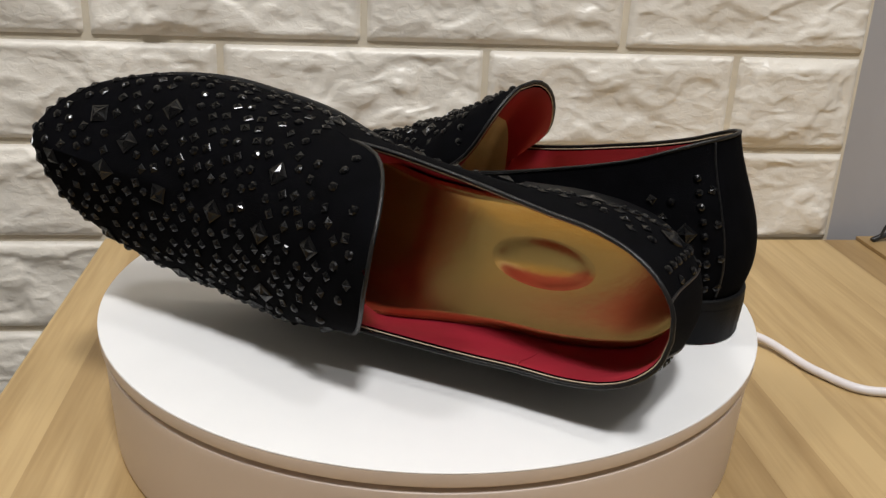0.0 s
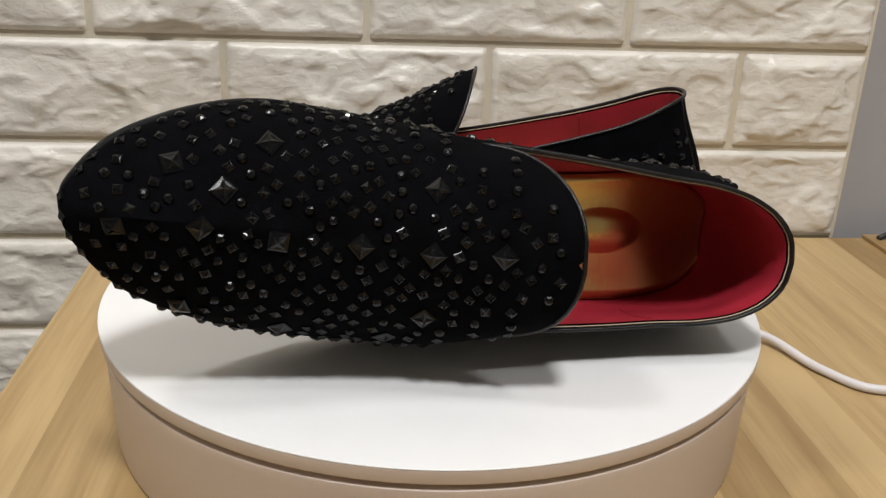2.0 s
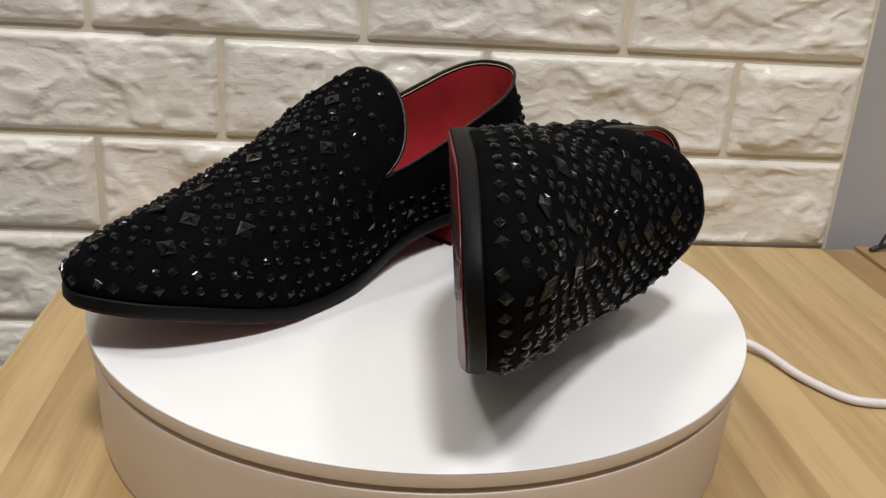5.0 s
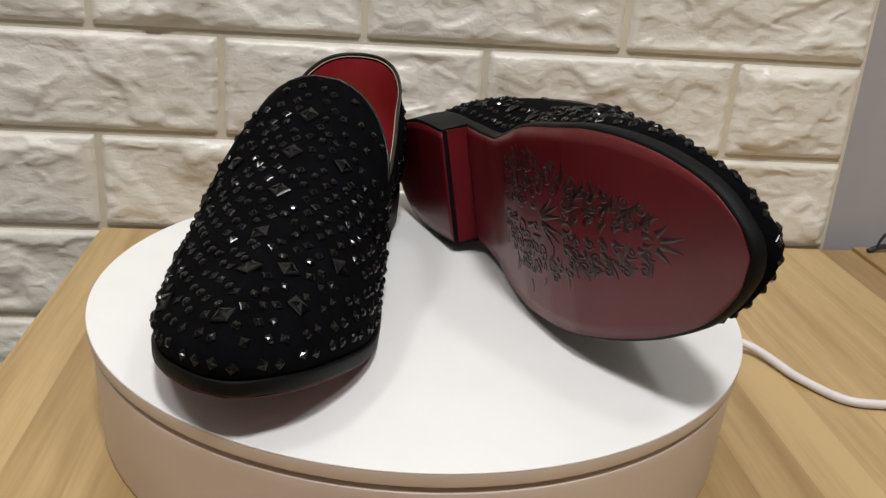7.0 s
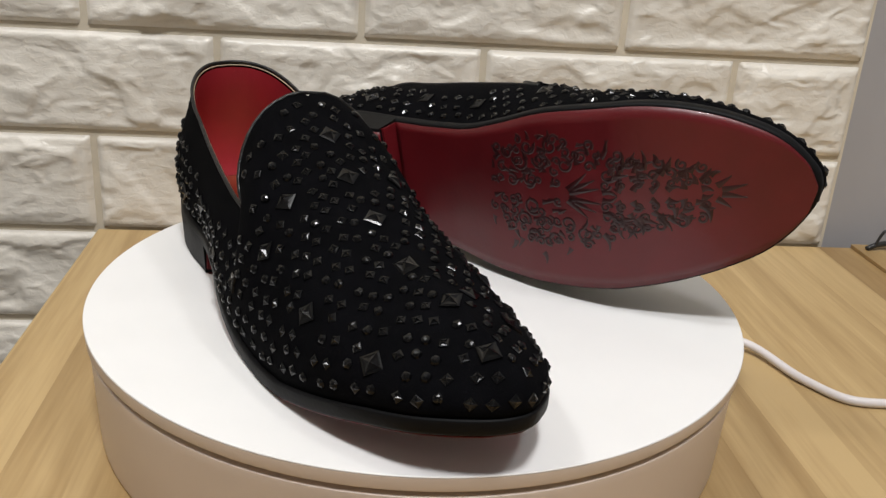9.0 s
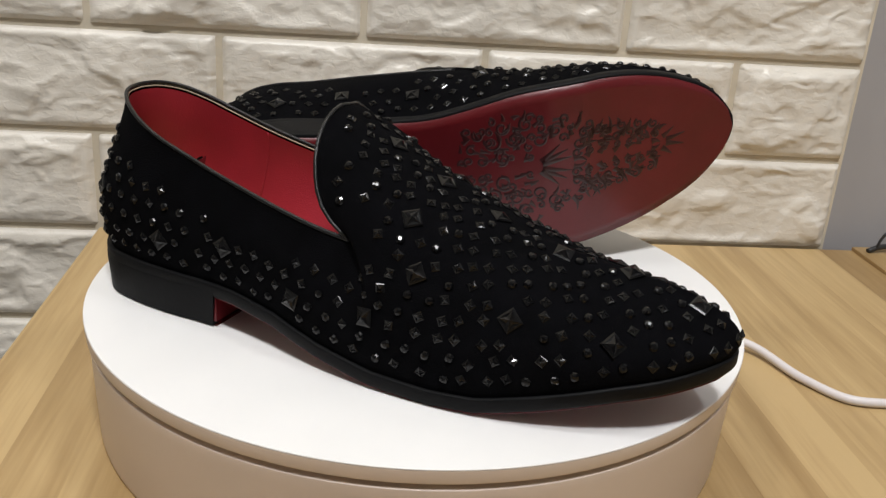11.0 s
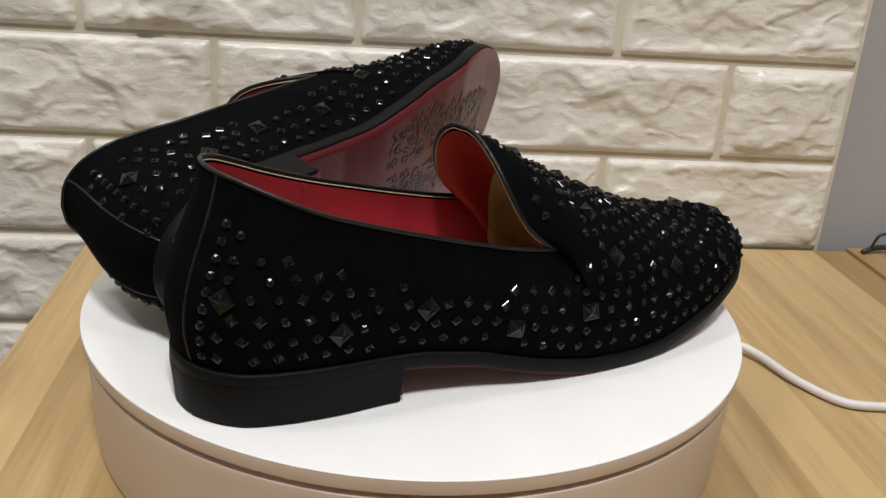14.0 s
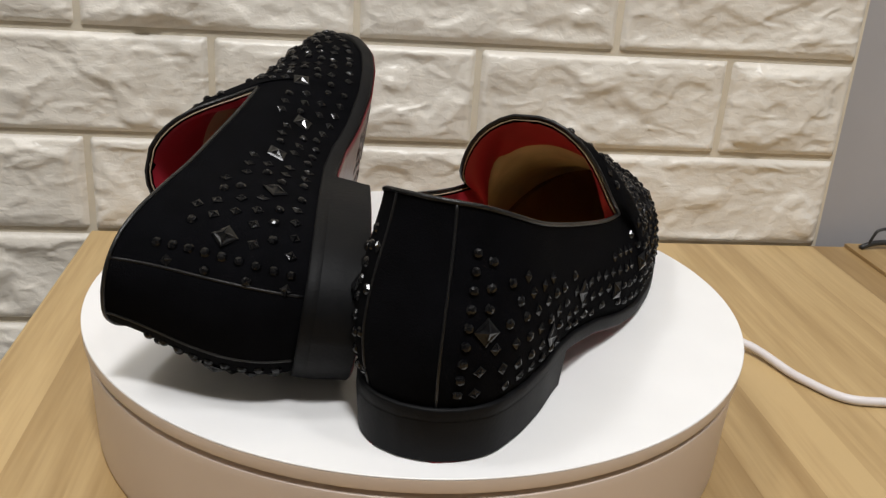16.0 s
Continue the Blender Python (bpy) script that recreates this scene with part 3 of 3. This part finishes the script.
# places of the large stones: along the shoe, across (lateral negative), height
LARGE = [(0.0533, -0.0350, 0.0370), (0.0887, -0.0393, 0.0405), (0.0160, -0.0202, 0.0515), (0.1260, -0.0431, 0.0290), (0.1636, -0.0433, 0.0304), (0.2558, -0.0267, 0.0340),
         (0.2178, -0.0326, 0.0390), (0.1690, -0.0235, 0.0640), (0.1795, -0.0335, 0.0480), (0.1520, 0.0020, 0.0885), (0.1750, 0.0020, 0.0760), (0.1980, 0.0020, 0.0665), (0.2260, 0.0030, 0.0560),
         (0.2530, 0.0045, 0.0525), (0.2810, 0.0050, 0.0480), (0.0505, 0.0321, 0.0400), (0.0857, 0.0350, 0.0420), (0.0190, 0.0245, 0.0540), (0.122, 0.0380, 0.0325),
         (0.163, 0.040, 0.036), (0.226, 0.033, 0.043), (0.262, 0.026, 0.040), (0.170, 0.022, 0.066), (0.245, 0.020, 0.050)]


def build_shoe(label, m):
    """A loafer, right (m = 1) or left (m = -1): heel at the origin, toe along x, lateral side at -y * m."""
    shoe = tagged(new("loafer"), label, "shoe", "pair of loafers")
    grids, verts, faces = {}, [], []
    for side, sy in (("lateral", -1), ("medial", 1)):
        G = upper_grid(side) * np.array([1, sy * m, 1])
        grids[side] = G
        o = len(verts)
        verts += list(G.reshape(-1, 3))
        for i in range(N_U - 1):
            for j in range(N_V - 1):
                a = o + i * N_V + j
                faces.append((a, a + N_V, a + N_V + 1, a + 1))
    upper = mesh_object("upper", verts, faces, VELVET, shoe, "black velvet upper set with black stones", weld=2e-5)
    # linings: red round the opening, beige in the toe, parted along a slanting cut
    for name, mat, text, front in (("lining", RED_LINING, "red fabric lining", False), ("toe_lining", BEIGE_LINING, "beige inner lining of the toe", True)):
        lv, lf = [], []
        for side, sy in (("lateral", -1), ("medial", 1)):
            G = upper_grid(side, 0.0028) * np.array([1, sy * m, 1])
            o = len(lv)
            lv += list(G.reshape(-1, 3))
            for i in range(N_U - 1):
                for j in range(N_V - 1):
                    a = o + i * N_V + j
                    lf.append((a, a + N_V, a + N_V + 1, a + 1))
        ob = mesh_object(name, lv, lf, mat, shoe, text, weld=2e-5)
        bm = bmesh.new()
        bm.from_mesh(ob.data)
        bmesh.ops.bisect_plane(bm, geom=bm.verts[:] + bm.edges[:] + bm.faces[:], plane_co=(0.158, 0, 0.080), plane_no=(1, 0, 0.05), clear_inner=front, clear_outer=not front)
        bm.to_mesh(ob.data)
        bm.free()
    # topline binding
    loop, edge = [], []
    for side in ("lateral", "medial"):
        u = np.linspace(0, 1, N_U)
        k = u <= U_TIP + 0.003
        t, s = grids[side][k, -1], upper_grid(side, 0.0022)[k, -1] * np.array([1, (-1 if side == "lateral" else 1) * m, 1])
        loop.append(t)
        edge.append(s)
    ring = np.concatenate([loop[0], loop[1][::-1][1:-1]])
    inner = np.concatenate([edge[0], edge[1][::-1][1:-1]])
    keep = np.linalg.norm(ring - np.roll(ring, 1, 0), axis=1) > 2e-4
    ring, inner = ring[keep], inner[keep]
    tube("binding", ring + np.array([0, 0, 0.0001]), 0.00090, LEATHER, shoe, "black leather piping", closed=True)
    tube("lining_edge", (ring * 0.25 + inner * 0.75) + np.array([0, 0, 0.0001]), 0.00032, CREAM_EDGE, shoe, "pale cut edge of the lining", sides=6, closed=True)
    # back strip seams and the lining's quarter seams
    for side in ("lateral", "medial"):
        G = grids[side]
        a = np.array([[np.interp((2.9 if side == "lateral" else 3.6) + 0.5 * (0.3 - j / (N_V - 1)), range(N_U), G[:, j, c]) for c in range(3)] for j in range(N_V)])
        tube("back_seam", a, 0.0006, LEATHER, upper, "raised leather seam", sides=6)
        I = upper_grid(side, 0.0029) * np.array([1, (-1 if side == "lateral" else 1) * m, 1])
        tube("lining_seam", I[17, 8:], 0.00035, RED_LINING, shoe, sides=5)
    # sole, heel, insole
    n = 110
    ring0, ring1 = outline_ring(n), outline_ring(n, 0.0030)
    verts, faces = [], []
    layers = [(ring1, lambda x: welt(x) - 0.0002), (outline_ring(n, 0.0004), lambda x: welt(x) + 0.0002), (ring0, lambda x: welt(x) - 0.0008),
              (ring0 * 1.0, lambda x: bottom(x) + 0.0010), (outline_ring(n, 0.0008), lambda x: bottom(x)), (ring1, lambda x: bottom(x) - 0.0001)]
    R = len(ring0)
    for r, zf in layers:
        verts += [(x, y * m, zf(x)) for x, y in r]
    for l in range(len(layers) - 1):
        for i in range(R):
            j = (i + 1) % R
            faces.append((l * R + i, l * R + j, (l + 1) * R + j, (l + 1) * R + i))
    mesh_object("outsole", verts, faces, RUBBER, shoe, "dark rubber sole edge")
    fine = list(np.linspace(BREAST + 0.0006, 0.290, 70)) + [0.2915, 0.2928, 0.2938, 0.2947, 0.2954, 0.2960, 0.2963, 0.2965]
    sheet("sole_face", fine, 0.0014, lambda x: bottom(x) - 0.0003, RED_SOLE, shoe, m, "glossy red lacquered sole")
    ornament(shoe, m)
    xs = [0.0046, 0.006, 0.009, 0.013] + list(np.linspace(0.018, 0.283, 60)) + [0.288, 0.291, 0.2925]
    sheet("insole", xs, 0.0040, lambda x: welt(x) + 0.0042, GOLD, shoe, m, "gold leather insole", dish=0.0026)
    # oval heel emblem
    ov, of = [], []
    rings = ((1.0, 0.00005), (0.92, 0.00025), (0.82, 0.0007), (0.70, 0.0013), (0.56, 0.0018), (0.4, 0.0021), (0.2, 0.0023), (0.0, 0.00235))
    for s, dz in rings:
        for i in range(48):
            a = 2 * math.pi * i / 48
            x = 0.064 + 0.0225 * s * math.cos(a)
            ov.append((x, 0.0112 * s * math.sin(a), welt(x) + 0.0042 + dz))
    for l in range(len(rings) - 1):
        for i in range(48):
            j = (i + 1) % 48
            of.append((l * 48 + i, l * 48 + j, (l + 1) * 48 + j, (l + 1) * 48 + i))
    mesh_object("heel_emblem", ov, of, GOLD, shoe, "oval embossed gold emblem", weld=1e-6)
    # heel block
    lat, med = [p for p in hermite(LATERAL, 200) if p[0] < BREAST], [p for p in hermite(MEDIAL, 200) if p[0] < BREAST]
    plan = [(x, -y) for x, y in lat] + [(BREAST, -lat[-1][1]), (BREAST, med[-1][1])] + [(x, y) for x, y in med[::-1]][:-1]
    plan = np.array(plan)
    c = np.array([0.042, 0.0])
    lv = [(0.955, 0.0004), (0.972, 0.0008), (0.974, 0.0030), (1.002, 0.0150), (1.002, 0.0176)]
    verts, faces = [], []
    R = len(plan)
    for s, z in lv:
        q = c + (plan - c) * s
        verts += [(min(x, BREAST), y * m, z) for x, y in q]
    for l in range(len(lv) - 1):
        for i in range(R):
            j = (i + 1) % R
            faces.append((l * R + i, l * R + j, (l + 1) * R + j, (l + 1) * R + i))
    faces.append(tuple(range(R)))
    heel = mesh_object("heel", verts, faces, RUBBER, shoe, "stacked black heel")
    smooth_by_angle(heel, 40)
    lift = [0.0035, 0.005, 0.008, 0.012] + list(np.linspace(0.017, BREAST - 0.0003, 16))
    sheet("heel_face", lift, 0.0026, lambda x: 0.00052, RED_SOLE, heel, m, "red lacquered underside of the heel")
    yl, ym = lat[-1][1] - 0.0016, med[-1][1] - 0.0016
    box("breast", BREAST - 0.0010, BREAST + 0.0005, min(-yl * m, ym * m), max(-yl * m, ym * m), 0.0030, bottom(BREAST) + 0.0008, RED_SOLE, heel, "red face of the heel")
    # the inward turn of the last
    for ob in shoe.children_recursive:
        if ob.type == "MESH":
            for v in ob.data.vertices:
                v.co.y += m * float(bend(v.co.x))
    for G in grids.values():
        G[..., 1] += m * bend(G[..., 0])
    set_stones(shoe, upper, grids, m)
    return shoe


def set_stones(shoe, upper, grids, m):
    """Cut stones over the vamp and the lower quarters, each turned and seated on the velvet."""
    rng = random.Random(11)
    placed = []

    def seat(p, n, along, mesh, turn, size):
        z = Vector(n).normalized()
        x = Vector(along)
        x = (x - z * x.dot(z)).normalized()
        y = z.cross(x)
        ob = new("rhinestone", mesh)
        ob.parent = upper
        rot = Matrix((x, y, z)).transposed().to_4x4()
        ob.matrix_basis = Matrix.Translation(Vector(p) - z * 0.0002) @ rot @ pose(0, 0, 0, rng.uniform(-6, 6), rng.uniform(-6, 6), turn)
        placed.append((np.asarray(p), size))

    cells = []
    for side, sy in (("lateral", -1), ("medial", 1)):
        G = grids[side]
        du, dv = np.gradient(G, axis=0), np.gradient(G, axis=1)
        n = np.cross(du, dv)
        n /= np.linalg.norm(n, axis=2)[:, :, None] + 1e-12
        hub = np.stack([np.clip(G[..., 0], 0.03, 0.265), G[..., 1] * 0, G[..., 2] * 0.45], 2)
        s = np.sign(np.sum(n * (G - hub), axis=2))
        n *= np.where(s == 0, 1, s)[:, :, None]
        cells.append((side, G, n, du))
    flat = [(G[i, j], n[i, j], du[i, j]) for _, G, n, du in cells for i in range(1, N_U - 1) for j in range(1, N_V)]
    P = np.array([f[0] for f in flat])
    for x, y, z in LARGE:
        k = int(np.argmin(np.sum((P - np.array([x, y * m, z]))**2, axis=1)))
        seat(P[k], flat[k][1], flat[k][2], STONE_LARGE, 45 if rng.random() < 0.75 else 0, 0.0080)
    # one even column of small stones beside each back seam
    for side, G, n, du in cells:
        at = 4.6 if side == "lateral" else 5.3
        i = int(at)
        col, nn = G[i] * (1 - (at - i)) + G[i + 1] * (at - i), n[i]
        h = np.concatenate([[0], np.cumsum(np.linalg.norm(np.diff(col, axis=0), axis=1))])
        for k in range(9):
            j = np.interp(0.0070 + k * 0.0064, h, range(N_V))
            a = int(min(N_V - 2, j))
            p = col[a] * (1 - (j - a)) + col[a + 1] * (j - a)
            if all(np.linalg.norm(p - q) > 0.0025 + s * 0.5 for q, s in placed):
                seat(p, nn[a], du[i, a], STONE_SMALL, rng.uniform(-5, 5), 0.0042)
    # rows of small stones, row by row up each side
    candidates = []
    for side, G, n, du in cells:
        length = np.concatenate([[0], np.cumsum(np.linalg.norm(np.diff(G[:, 8], axis=0), axis=1))])
        for row in range(16):
            d = 0.0078 + row * 0.0077
            pos = (row % 2) * 0.0045
            while pos < length[-1]:
                fu = np.interp(pos, length, range(N_U))
                i = int(min(N_U - 2, max(1, round(fu))))
                col = G[i]
                h = np.concatenate([[0], np.cumsum(np.linalg.norm(np.diff(col, axis=0), axis=1))])
                dd = d + rng.uniform(-0.0011, 0.0011)
                pos += 0.0090
                if dd > h[-1] - 0.002:
                    continue
                j = np.interp(dd, h, range(N_V))
                a = int(min(N_V - 2, j))
                p = col[a] * (1 - (j - a)) + col[a + 1] * (j - a)
                x, z = p[0], p[2]
                if abs(p[1] - m * 0.002) < 0.0150 and x < 0.05:
                    continue
                if 0.140 < x < 0.160 and 0.046 < z < 0.068 and abs(p[1]) > 0.028:
                    continue
                rim_gap = h[-1] - dd
                if x < 0.150 and i / N_U < U_TIP and rim_gap < (0.0085 if i / N_U > U_NOTCH + 0.03 else np.interp(x, [0.02, 0.10, 0.140], [0.017, 0.021, 0.012])):
                    continue
                candidates.append((p, n[i, a], du[i, a], rng.random(), rng.uniform(-18, 18)))
    for p, nn, al, r, t in candidates:
        if all(np.linalg.norm(p - q) > 0.0028 + s * 0.55 for q, s in placed):
            seat(p, nn, al, STONE_TINY if r < 0.62 else STONE_SMALL, 45 + t if r < 0.7 else t, 0.0042)


right_shoe = build_shoe("black velvet loafer set with cut black stones standing on the turntable", 1)
left_shoe = build_shoe("black velvet loafer set with cut black stones lying on its side", -1)

# ---- what moves ----
SPIN = 17.86
RIGHT_AT = pose(-0.0318, 0.1460, TOP, 0, 0, -100.95)
LEFT_AT = pose(-0.0084, 0.1260, 0.0892, -82.10, -7.20, -72.05)


def motions():
    """The plate turns evenly and carries both shoes."""
    times = [k * 0.25 for k in range(65)]
    turn = [(t, pose(0, 0, 0, 0, 0, SPIN * (t - 7.0))) for t in times]
    walk(plate, turn)
    walk(right_shoe, [(t, m @ RIGHT_AT) for t, m in turn])
    walk(left_shoe, [(t, m @ LEFT_AT) for t, m in turn])


motions()
